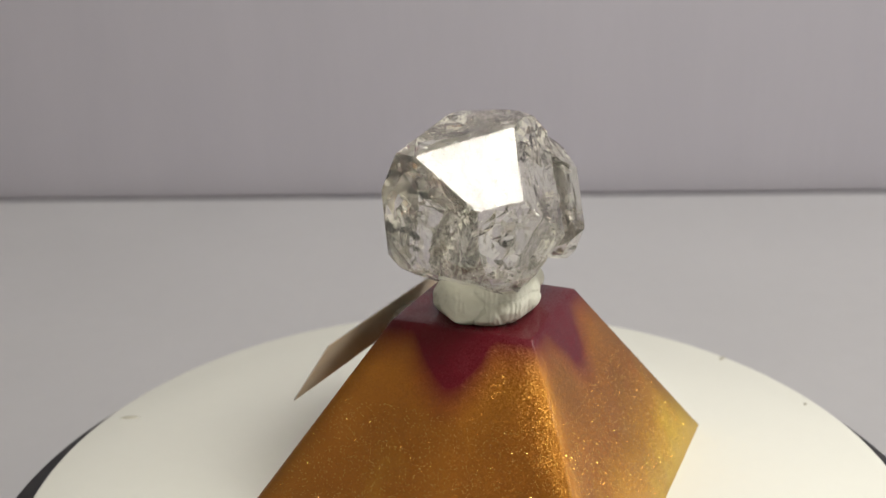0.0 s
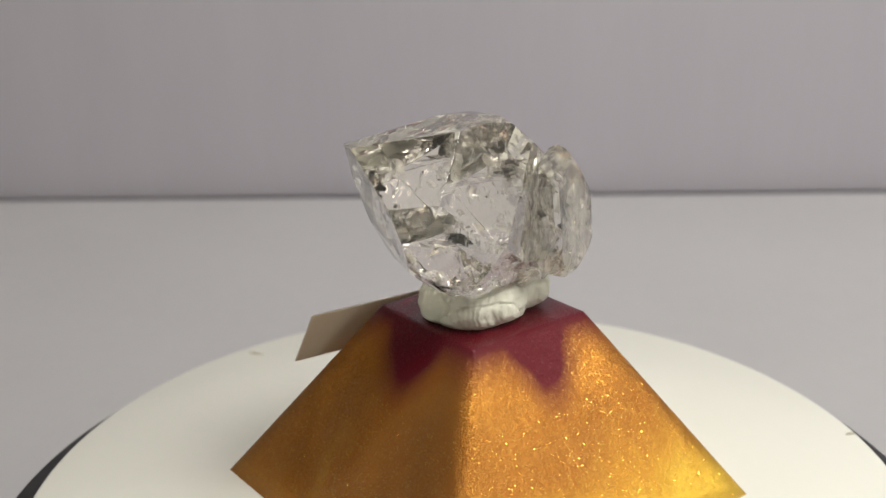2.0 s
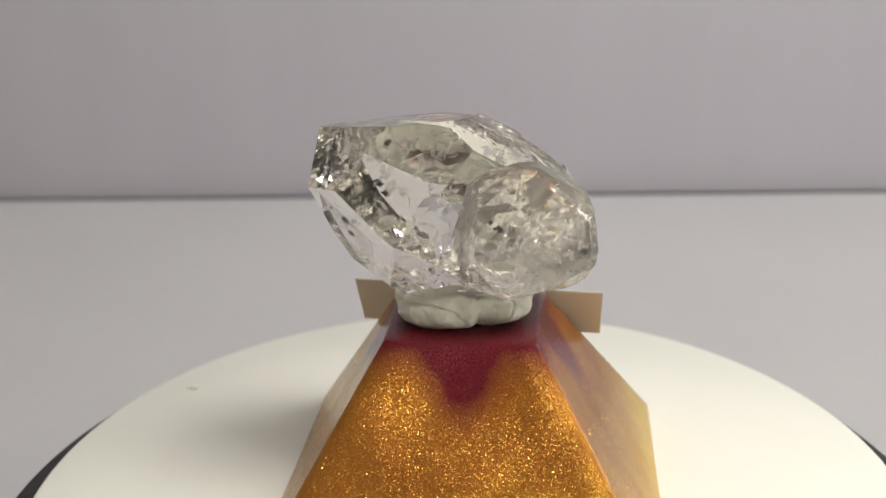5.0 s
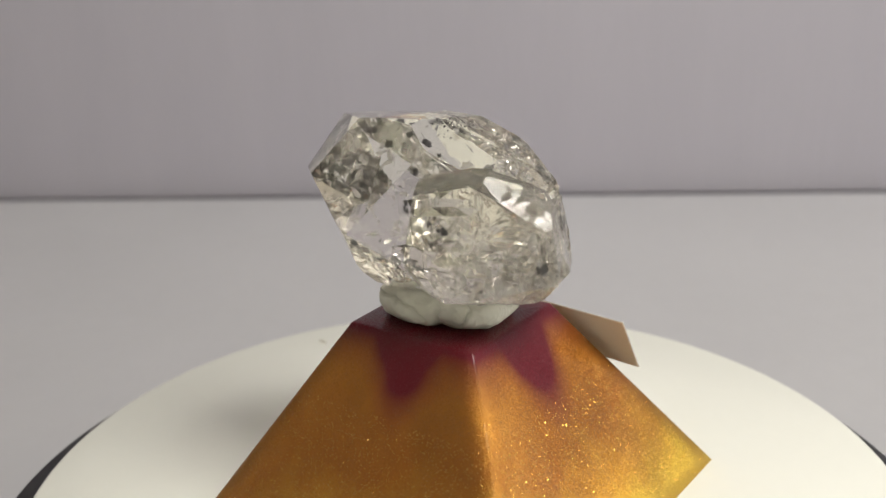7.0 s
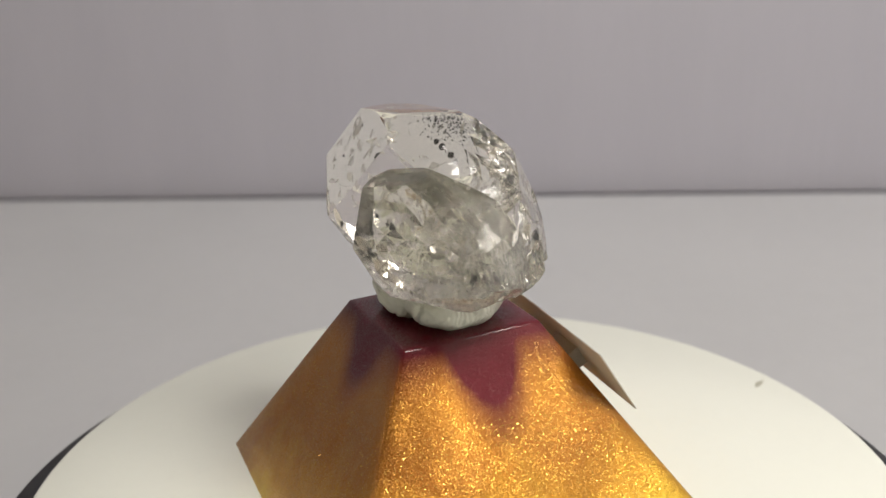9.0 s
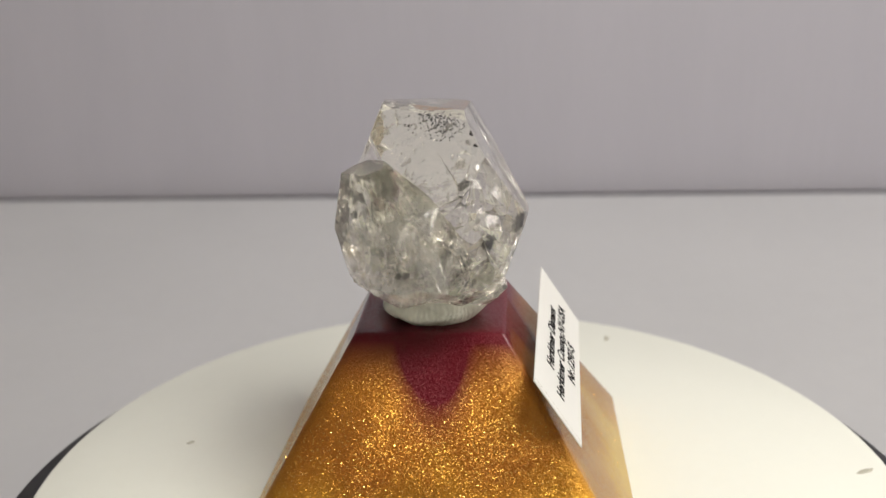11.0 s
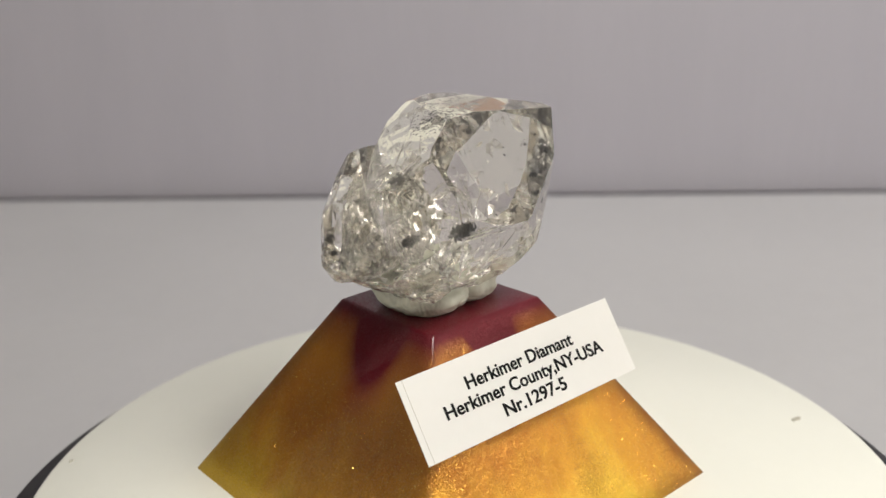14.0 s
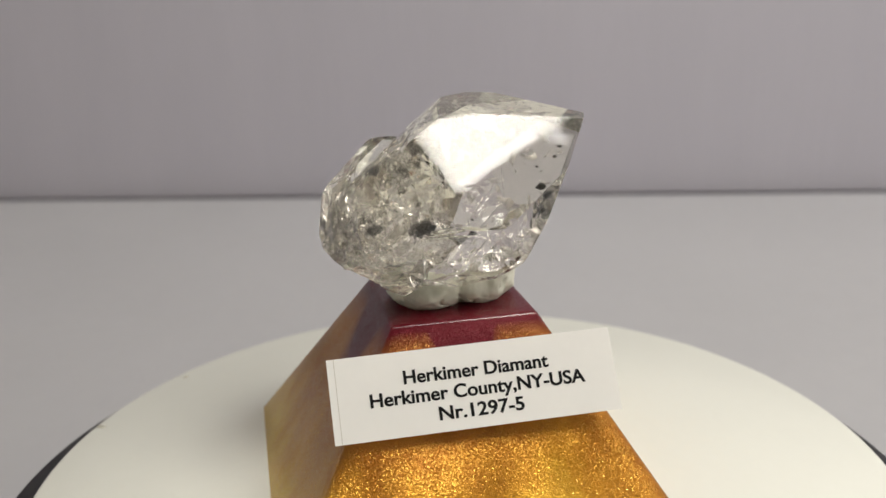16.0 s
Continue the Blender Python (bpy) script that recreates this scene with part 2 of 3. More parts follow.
def make_fracture():
    m, nodes, links, bsdf = material("silvery_fracture")
    co = nodes.new("ShaderNodeTexCoord").outputs["Object"]
    n = noise_node(nodes, links, 420.0, 4.0, coords=co)
    fac = ramp_node(nodes, links, n.outputs["Fac"], [(0.34, (0.1, 0.1, 0.1)), (0.60, (0.85, 0.85, 0.85))])
    clear = nodes.new("ShaderNodeBsdfTransparent")
    shine = nodes.new("ShaderNodeBsdfGlossy")
    shine.inputs["Color"].default_value = (0.95, 0.94, 0.90, 1)
    shine.inputs["Roughness"].default_value = 0.22
    white = nodes.new("ShaderNodeBsdfTranslucent")
    white.inputs["Color"].default_value = (0.92, 0.91, 0.87, 1)
    chalk = nodes.new("ShaderNodeBsdfDiffuse")
    chalk.inputs["Color"].default_value = (0.92, 0.91, 0.87, 1)
    lit = nodes.new("ShaderNodeMixShader")
    lit.inputs[0].default_value = 0.5
    links.new(white.outputs[0], lit.inputs[1])
    links.new(chalk.outputs[0], lit.inputs[2])
    film = nodes.new("ShaderNodeMixShader")
    film.inputs[0].default_value = 0.45
    links.new(lit.outputs[0], film.inputs[1])
    links.new(shine.outputs[0], film.inputs[2])
    mix = nodes.new("ShaderNodeMixShader")
    links.new(fac.outputs["Color"], mix.inputs[0])
    links.new(clear.outputs[0], mix.inputs[1])
    links.new(film.outputs[0], mix.inputs[2])
    links.new(mix.outputs[0], nodes["Material Output"].inputs["Surface"])
    return m


FRACTURE = make_fracture()


# ---- building helpers ----
def link_mesh(name, bm, mat, parent=None, label="", smooth=False):
    bmesh.ops.recalc_face_normals(bm, faces=bm.faces)
    data = bpy.data.meshes.new(name)
    bm.to_mesh(data)
    bm.free()
    for f in data.polygons:
        f.use_smooth = smooth
    data.materials.append(mat)
    ob = new(name, data)
    ob.parent = parent
    if label:
        ob["label"] = label
    return ob


def part(name, bm, mat, parent, label="", smooth=False):
    return link_mesh(name, bm, mat, parent, label, smooth)


def box(bm, lo, hi):
    r = bmesh.ops.create_cube(bm, size=1)
    for v in r["verts"]:
        v.co = Vector([l + (c + 0.5) * (h - l) for c, l, h in zip(v.co, lo, hi)])
    return r["verts"]


def lathe(bm, profile, steps=160):
    """A solid of revolution about z from (radius, z) pairs."""
    rings = []
    for r, z in profile:
        rings.append([bm.verts.new((r * math.cos(2 * math.pi * i / steps), r * math.sin(2 * math.pi * i / steps), z)) for i in range(steps)])
    for a, b in zip(rings, rings[1:]):
        for i in range(steps):
            bm.faces.new((a[i], a[(i + 1) % steps], b[(i + 1) % steps], b[i]))
    bm.faces.new(rings[0])
    bm.faces.new(rings[-1])


def direction(az, el):
    a, e = radians(az), radians(el)
    return Vector((math.cos(e) * math.cos(a), math.cos(e) * math.sin(a), math.sin(e)))


# ---- the room ----
WALL_TURN = -1.7


def room():
    bm = bmesh.new()
    # below the table's height the wall stands back, added to shade the seam
    box(bm, (-1.6, 0, TABLE_Z - 0.001), (1.6, 0.1, CEILING_Z))
    box(bm, (-1.6, 0.004, FLOOR_Z), (1.6, 0.1, TABLE_Z - 0.001))
    wall = link_mesh("wall_north", bm, WALL)
    wall.matrix_world = pose(0, 0.2810, 0, 0, 0, WALL_TURN)
    tagged(wall, "matte lilac-grey wall behind the table", "wall", kind="structure")
    for name, lo, hi in (("wall_south", (-1.6, -2.3, FLOOR_Z), (1.6, -2.2, CEILING_Z)),
                         ("wall_west", (-1.6, -2.2, FLOOR_Z), (-1.5, 0.2, CEILING_Z))):
        bm = bmesh.new()
        box(bm, lo, hi)
        tagged(link_mesh(name, bm, ROOM), "plain warm white room wall", "wall", kind="structure")
    y0, y1, z0, z1 = ADDED_WINDOW
    bm = bmesh.new()
    for lo, hi in (((1.5, -2.2, FLOOR_Z), (1.6, y0, CEILING_Z)), ((1.5, y1, FLOOR_Z), (1.6, 0.2, CEILING_Z)),
                   ((1.5, y0, FLOOR_Z), (1.6, y1, z0)), ((1.5, y0, z1), (1.6, y1, CEILING_Z))):
        box(bm, lo, hi)
    tagged(link_mesh("wall_east", bm, ROOM), "plain warm white room wall with an opening added for side light", "wall", kind="structure")
    # invented window, out of view, built around the side fill
    win = new("added_window_1")
    win.location = (1.55, 0, 0)
    tagged(win, "plain white window, unseen, added to carry the side fill light", "window", kind="structure")
    bm = bmesh.new()
    for lo, hi in (((-0.02, y0, z0), (0.02, y0 + 0.04, z1)), ((-0.02, y1 - 0.04, z0), (0.02, y1, z1)),
                   ((-0.02, y0 + 0.04, z0), (0.02, y1 - 0.04, z0 + 0.04)), ((-0.02, y0 + 0.04, z1 - 0.04), (0.02, y1 - 0.04, z1))):
        box(bm, lo, hi)
    part("added_window_frame", bm, PAPER, win)
    bm = bmesh.new()
    box(bm, (-0.003, y0 + 0.04, z0 + 0.04), (0.003, y1 - 0.04, z1 - 0.04))
    part("pane", bm, PANE, win).visible_shadow = False
    bm = bmesh.new()
    box(bm, (-1.7, -2.4, FLOOR_Z - 0.1), (1.7, 0.5, FLOOR_Z))
    tagged(link_mesh("floor", bm, FLOOR), "plain light wood-coloured room floor", "floor", kind="structure")
    bm = bmesh.new()
    box(bm, (-1.7, -2.4, CEILING_Z), (1.7, 0.5, CEILING_Z + 0.1))
    tagged(link_mesh("ceiling", bm, ROOM), "plain warm white ceiling", "ceiling", kind="structure")


def table():
    top = new("table")
    top.location = (0, 0, FLOOR_Z)
    tagged(top, "table with a pale grey matte top against the wall", "table")
    bm = bmesh.new()
    box(bm, (-0.75, -0.50, TABLE_Z - 0.028 - FLOOR_Z), (0.75, 0.2745, TABLE_Z - FLOOR_Z))
    bmesh.ops.rotate(bm, cent=(0, 0.2745, 0), matrix=Matrix.Rotation(radians(WALL_TURN), 3, "Z"), verts=bm.verts)
    bmesh.ops.bevel(bm, geom=bm.edges[:], offset=0.0015, segments=2, affect="EDGES")
    part("tabletop", bm, TABLE, top, "smooth pale grey top")
    for x in (-0.68, 0.64):
        for y in (-0.42, 0.18):
            bm = bmesh.new()
            box(bm, (x, y, 0), (x + 0.05, y + 0.05, TABLE_Z - 0.029 - FLOOR_Z))
            part("leg", bm, TABLE, top)


room()
table()


# ---- the turntable ----
def turntable():
    base = new("turntable")
    base.location = (0, 0, TABLE_Z)
    tagged(base, "round display turntable, cream plate on a black base", "turntable")
    h = -TABLE_Z
    bm = bmesh.new()
    lathe(bm, [(0.067, 0.0), (0.069, 0.0015), (0.0755, h - 0.0085), (0.0767, h - 0.0068), (0.0767, h - 0.0056), (0.0762, h - 0.0048), (0.0700, h - 0.0044)])
    part("base", bm, BLACK, base, "black plastic base", smooth=True).location = (-0.0004, 0, 0)
    bm = bmesh.new()
    lathe(bm, [(0.0685, -0.0042), (0.0700, -0.0036), (0.07045, -0.0012), (0.0703, -0.0004), (0.0697, 0.0), (0.03, 0.0)])
    plate = part("plate", bm, PLATE, base, "cream plastic turning plate", smooth=True)
    plate.location = (0, 0, h)
    for data_poly in plate.data.polygons:
        data_poly.use_smooth = len(data_poly.vertices) == 4
    # dried flecks stuck to the plate
    rng = random.Random(4)
    for x, y, long, wide, turn in ((-0.0622, 0.0217, 0.0042, 0.0011, 10), (-0.0472, -0.0415, 0.0026, 0.0012, 60), (0.0419, -0.0269, 0.0018, 0.0009, 20),
                                   (0.0638, 0.0232, 0.0012, 0.0006, 80), (0.0535, 0.0435, 0.0020, 0.0010, 40)):
        bm = bmesh.new()
        ring = [bm.verts.new((math.cos(k * math.pi / 5) * long / 2 * rng.uniform(0.7, 1.15), math.sin(k * math.pi / 5) * wide / 2 * rng.uniform(0.6, 1.2), 0)) for k in range(10)]
        f = bm.faces.new(ring)
        r = bmesh.ops.extrude_face_region(bm, geom=[f])
        for v in [g for g in r["geom"] if isinstance(g, bmesh.types.BMVert)]:
            v.co = Vector((v.co.x * 0.7, v.co.y * 0.7, 0.00018))
        fleck = part("fleck", bm, FLECK, plate, "dried grey putty fleck")
        fleck.matrix_local = pose(x, y, 0, 0, 0, turn)
    return base, plate, h


TABLE_TURNER, PLATE_PART, PLATE_H = turntable()

# ---- the pyramid ----
BASE = [Vector(c) for c in ((-0.0359, -0.0169, 0), (0.0183, -0.0378, 0), (0.0425, 0.0161, 0), (-0.0131, 0.0401, 0))]
TOP = [Vector(c) for c in ((-0.0103, -0.0067, 0.0310), (0.0101, -0.0146, 0.0307), (0.0183, 0.0056, 0.0307), (-0.0018, 0.0138, 0.0310))]
PYRAMID_TURN = math.degrees(math.atan2(-0.0213, 0.0539))
PYRAMID_AT = pose(0.0036, 0.0002, 0, 0, 0, PYRAMID_TURN)


def pyramid():
    bm = bmesh.new()
    inv = PYRAMID_AT.inverted()
    low = [bm.verts.new(inv @ c) for c in BASE]
    high = [bm.verts.new(inv @ c) for c in TOP]
    bm.faces.new(low[::-1])
    bm.faces.new(high)
    for i in range(4):
        j = (i + 1) % 4
        bm.faces.new((low[i], low[j], high[j], high[i]))
    bmesh.ops.recalc_face_normals(bm, faces=bm.faces)
    edges = [e for e in bm.edges if max(v.co.z for v in e.verts) > 0.01]
    bmesh.ops.bevel(bm, geom=edges, offset=0.0004, segments=3, affect="EDGES", profile=0.6)
    ob = new("pyramid")
    body = part("body", bm, RESIN, ob, "glossy cast resin body")
    for f in body.data.polygons:
        f.use_smooth = f.area < 6e-5
    # mica glitter just under the clear skin, each flake tilted its own way
    rng = random.Random(21)
    bm = bmesh.new()
    corner = [(inv @ a, inv @ b) for a, b in zip(BASE, TOP)]
    for _ in range(14000):
        i = rng.randrange(4)
        (a, c), (b, d) = corner[i], corner[(i + 1) % 4]
        u, w = rng.uniform(0.03, 0.97), rng.uniform(0.02, 0.68) ** 1.1
        n = (b - a).cross(c - a).normalized()
        n = n if n.z > 0 else -n
        at = (a.lerp(b, u)).lerp(c.lerp(d, u), w) + n * 0.00001
        tip = (n + Vector((rng.gauss(0, 0.36), rng.gauss(0, 0.36), rng.gauss(0, 0.36)))).normalized()
        e1 = tip.orthogonal().normalized() * rng.choice((0.00004, 0.00005, 0.00006, 0.00008))
        e2 = tip.cross(e1)
        bm.faces.new([bm.verts.new(at + q) for q in (e1, e2, -e1, -e2)])
    tagged(part("mica_glitter", bm, FLAKE, ob, "tiny gold mica flakes"), kind="stuff")
    return tagged(ob, "truncated resin pyramid, gold mica with a glossy red top", "pyramid")


PYRAMID = pyramid()


# ---- the label ----
def text_mesh(body, width, cap):
    data = bpy.data.curves.new("line", "FONT")
    data.body, data.size, data.align_x, data.align_y = body, 1.0, "CENTER", "CENTER"
    data.offset = 0.019
    data.extrude = 0.01
    temp = new("line", data)
    dg = bpy.context.evaluated_depsgraph_get()
    me = bpy.data.meshes.new_from_object(temp.evaluated_get(dg))
    bpy.data.objects.remove(temp)
    xs = [v.co.x for v in me.vertices]
    ys = [v.co.y for v in me.vertices]
    sx, sy = width / (max(xs) - min(xs)), cap / 0.70
    mid = (max(xs) + min(xs)) / 2
    for v in me.vertices:
        v.co = Vector(((v.co.x - mid) * sx, v.co.y * sy, v.co.z * 0.002))
    # the print has spread a little sideways
    thick = bmesh.new()
    thick.from_mesh(me)
    r = bmesh.ops.duplicate(thick, geom=thick.verts[:] + thick.edges[:] + thick.faces[:])
    for v in [g for g in r["geom"] if isinstance(g, bmesh.types.BMVert)]:
        v.co += Vector((0.00004, 0.00001, 0.000004))
    thick.to_mesh(me)
    thick.free()
    me.materials.clear()
    me.materials.append(INK)
    return me


LABEL_MID = Vector((-0.0134, 0.0072, 0.0240))
LABEL_X = Vector((-0.01735, -0.0377, 0.0011)).normalized()
LABEL_Y = Vector((0.00605, -0.0025, 0.0100))
LABEL_Z = LABEL_X.cross(LABEL_Y).normalized()
LABEL_Y = LABEL_Z.cross(LABEL_X)
LABEL_AT = Matrix((LABEL_X, LABEL_Y, LABEL_Z)).transposed().to_4x4()
LABEL_AT.translation = LABEL_MID
LW, LH = 0.0418, 0.0121


def paper_label():
    def bend(x):
        # the free end curls slightly towards the face
        over = max(0.0, x - 0.009)
        return 0.4 * over * over

    def sheet(z0, z1, inset):
        bm = bmesh.new()
        n = 20
        rows = []
        for z in (z0, z1):
            for y in (-LH / 2 + inset, LH / 2 - inset):
                rows.append([bm.verts.new((-LW / 2 + inset + (LW - 2 * inset) * i / n, y, z + bend(-LW / 2 + LW * i / n))) for i in range(n + 1)])
        a, b, c, d = rows
        for i in range(n):
            bm.faces.new((a[i], a[i + 1], b[i + 1], b[i]))
            bm.faces.new((c[i], c[i + 1], d[i + 1], d[i]))
            bm.faces.new((a[i], a[i + 1], c[i + 1], c[i]))
            bm.faces.new((b[i], b[i + 1], d[i + 1], d[i]))
        bm.faces.new((a[0], b[0], d[0], c[0]))
        bm.faces.new((a[n], b[n], d[n], c[n]))
        return bm

    ob = new("label")
    tagged(ob, "white paper specimen label with black print stuck to the pyramid", "label")
    part("paper", sheet(0.0001, 0.0002, 0.0), LABEL_PAPER, ob, "white printed paper")
    part("backing", sheet(0.0, 0.00009, 0.0001), BACKING, ob, "cream paper back")
    bm = bmesh.new()
    box(bm, (-LW / 2 + 0.00100, -LH / 2 + 0.0001, 0.0001), (-LW / 2 + 0.00107, LH / 2 - 0.0001, 0.000206))
    part("cut_line", bm, FLECK, ob, "thin grey printed cutting line")
    bm = bmesh.new()
    box(bm, (-0.0105, -0.0018, -0.0022), (-0.0040, 0.0016, 0.0))
    part("adhesive_pad", bm, FLECK, ob, "brownish adhesive pad behind the paper")
    for body, width, y in (("Herkimer Diamant", 0.0213, 0.0030), ("Herkimer County,NY-USA", 0.0315, 0.0002), ("Nr.1297-5", 0.0124, -0.0027)):
        line = new("print", text_mesh(body, width, 0.0019))
        line.parent = ob
        line.location = (0.0004, y - 0.00082, 0.00024)
        line["label"] = "black printed line of text"
        for v in line.data.vertices:
            v.co.z += bend(v.co.x + 0.0004)
    return ob


LABEL = paper_label()

# ---- putty ----
PUTTY_AT = pose(0.0043, -0.0006, 0.0307)


def lobe(rx, ry, top, seed):
    """One pressed lobe: bulging flanks, a flat foot, creases where fingers folded it."""
    bm = bmesh.new()
    bmesh.ops.create_icosphere(bm, subdivisions=6, radius=1)
    for v in bm.verts:
        d = v.co.copy()
        bulge = 1.0 + 0.16 * noise.noise(Vector((d.x * 1.9, d.y * 1.9, d.z * 1.2 + seed))) + 0.035 * noise.noise(d * 5.0 + Vector((seed, 0, 0))) + 0.012 * noise.noise(d * 14.0)
        crease = abs(noise.noise(Vector((d.x * 1.0 + seed, d.y * 1.0, d.z * 1.6))))
        bulge -= 0.07 * max(0.0, 0.05 - crease) / 0.05
        z = (abs(d.z) ** 0.75) * (1 if d.z > 0 else -1)
        bulge *= 1.0 - 0.24 * max(0.0, -d.z)
        v.co = Vector((d.x * rx * bulge, d.y * ry * bulge, top * (0.40 + 0.60 * z) + 0.0002 * noise.noise(d * 3)))
        v.co.z = max(v.co.z, 0.00002)
    return bm


def putty():
    ob = new("mounting_putty")
    part("lobe", lobe(0.0082, 0.0072, 0.0075, 3.1), PUTTY, ob, "pressed grey-white lobe", smooth=True).location = (-0.0004, -0.0032, 0)
    part("lobe", lobe(0.0078, 0.0066, 0.0070, 8.7), PUTTY, ob, "rolled grey-white lobe with finger marks", smooth=True).location = (0.0006, 0.0036, 0)
    return tagged(ob, "lump of grey-white mounting putty with finger marks", "putty")


PUTTY_LUMP = putty()

# ---- the quartz ----
QUARTZ_AT = Vector((0.0022, -0.0001, 0.0324))
MAIN_MID = Vector((0.0022, -0.0001, 0.0471))
SIDE_MID = Vector((0.0098, 0.0064, 0.0457))
# each facet: azimuth, elevation, distance from the crystal's middle in millimetres
MAIN_FACETS = [(-74, 37, 20.8), (161, 32.5, 9.9), (-125, -59, 12.8), (6, 2, 10.9), (152, -20, 12.2), (-63, -22, 17.0), (47, 49, 12.3), (15, -68, 15.6),
               (-130, -21, 14.4), (92, 10, 16.1), (170, 86, 13.8), (-23, -37, 14.3), (-22, 24, 14.5), (138, -62, 13.7), (124, 20, 12.6), (-84, -83, 11.9),
               (93, -56, 16.8), (-175, -3, 13.6), (-70, 42, 19.5), (117, -8, 17.6), (-132, -29, 13.9), (153, -71, 13.6), (59, 55, 12.5), (-154, 82, 14.0),
               (159, -24, 12.4), (-27, -63, 14.3), (60, -65, 15.5), (-55, -24, 17.0)]
SIDE_FACETS = [(-166, 27, 2.5), (8, 7, 7.0), (172, -69, 8.1), (84, 8, 10.1), (-114, -60, 9.0), (-84, 9, 10.6), (69, 53, 9.0), (157, -66, 8.5), (24, -46, 10.9), (-46, -34, 12.2),
               (45, 4, 10.0), (-10, 63, 10.3), (108, 16, 9.8), (73, -63, 11.5), (-112, -70, 9.2), (37, 35, 8.7), (-90, 59, 11.5), (5, -9, 8.7), (-176, 48, 5.7), (16, -64, 10.5)]
BUD_MID = Vector((0.0004, 0.0112, 0.0376))
BUD_FACETS = [(110, 5, 2.6), (60, 20, 3.0), (160, 10, 3.4), (20, -5, 3.6), (-70, 0, 4.0), (-150, 5, 3.6), (100, 60, 2.3), (100, -55, 2.4), (-80, -60, 2.6), (20, -50, 3.0), (180, -50, 3.0), (0, 60, 2.9), (180, 55, 2.9)]


def cut(bm, n, d):
    r = bmesh.ops.bisect_plane(bm, geom=bm.verts[:] + bm.edges[:] + bm.faces[:], dist=1e-7, plane_co=n * d, plane_no=n, clear_outer=True)
    edges = [g for g in r["geom_cut"] if isinstance(g, bmesh.types.BMEdge)]
    if len(edges) > 2:
        bmesh.ops.contextual_create(bm, geom=edges)


def crystal_body(facets, chips, seed, rough_side, grain, depth, bias):
    """A solid bounded by its facets, in metres about its middle; small chips break the corners on the rough side."""
    rng = random.Random(seed)
    bm = bmesh.new()
    bmesh.ops.create_cube(bm, size=0.08)
    for az, el, d in facets:
        cut(bm, direction(az, el), d / 1000)
    for _ in range(chips):
        n = (Vector((rng.gauss(0, 1), rng.gauss(0, 1), rng.gauss(0, 1))).normalized() + rough_side * rng.uniform(0.3, 1.2)).normalized()
        far = max(bm.verts, key=lambda v: v.co.dot(n)).co
        if far.y < -0.006 and far.z > -0.003:
            continue
        reach = far.dot(n)
        cut(bm, n, reach - rng.uniform(0.00005, 0.0005))
    bmesh.ops.remove_doubles(bm, verts=bm.verts, dist=6e-5)
    # worn edges that catch the light
    bmesh.ops.bevel(bm, geom=bm.edges[:], offset=0.00009, segments=1, affect="EDGES", clamp_overlap=True)
    # broken ground on the rough side: small splinters of uneven tilt
    bmesh.ops.triangulate(bm, faces=bm.faces[:])
    for _ in range(4):
        long = [e for e in bm.edges if e.calc_length() > grain and rough_side.dot((e.verts[0].co + e.verts[1].co) / 2) * 90 + bias > 0.05]
        if not long:
            break
        bmesh.ops.subdivide_edges(bm, edges=long, cuts=1)
        bmesh.ops.triangulate(bm, faces=bm.faces[:])
    bm.normal_update()
    smooth = [(direction(az, el), d / 1000) for az, el, d in facets if d in (20.8, 9.9)]     # the two bright growth faces
    for v, n in [(v, v.normal.copy()) for v in bm.verts]:
        where = min(1.0, max(0.0, rough_side.dot(v.co) * 90 + bias))
        if any(abs(v.co.dot(n0) - d0) < 0.00025 for n0, d0 in smooth):
            continue
        patch = min(1.0, max(0.0, noise.noise(v.co * 260 + Vector((seed, 0, 0))) * 2.2 + 0.55))
        v.co += (Vector((rng.uniform(-1, 1), rng.uniform(-1, 1), rng.uniform(-1, 1))) * 0.4 - n * rng.uniform(0, 1)) * (depth * where * patch)
    return bm


def inside(p, middle, facets, gap):
    q = p - middle
    return all(q.dot(direction(az, el)) < d / 1000 - gap for az, el, d in facets)


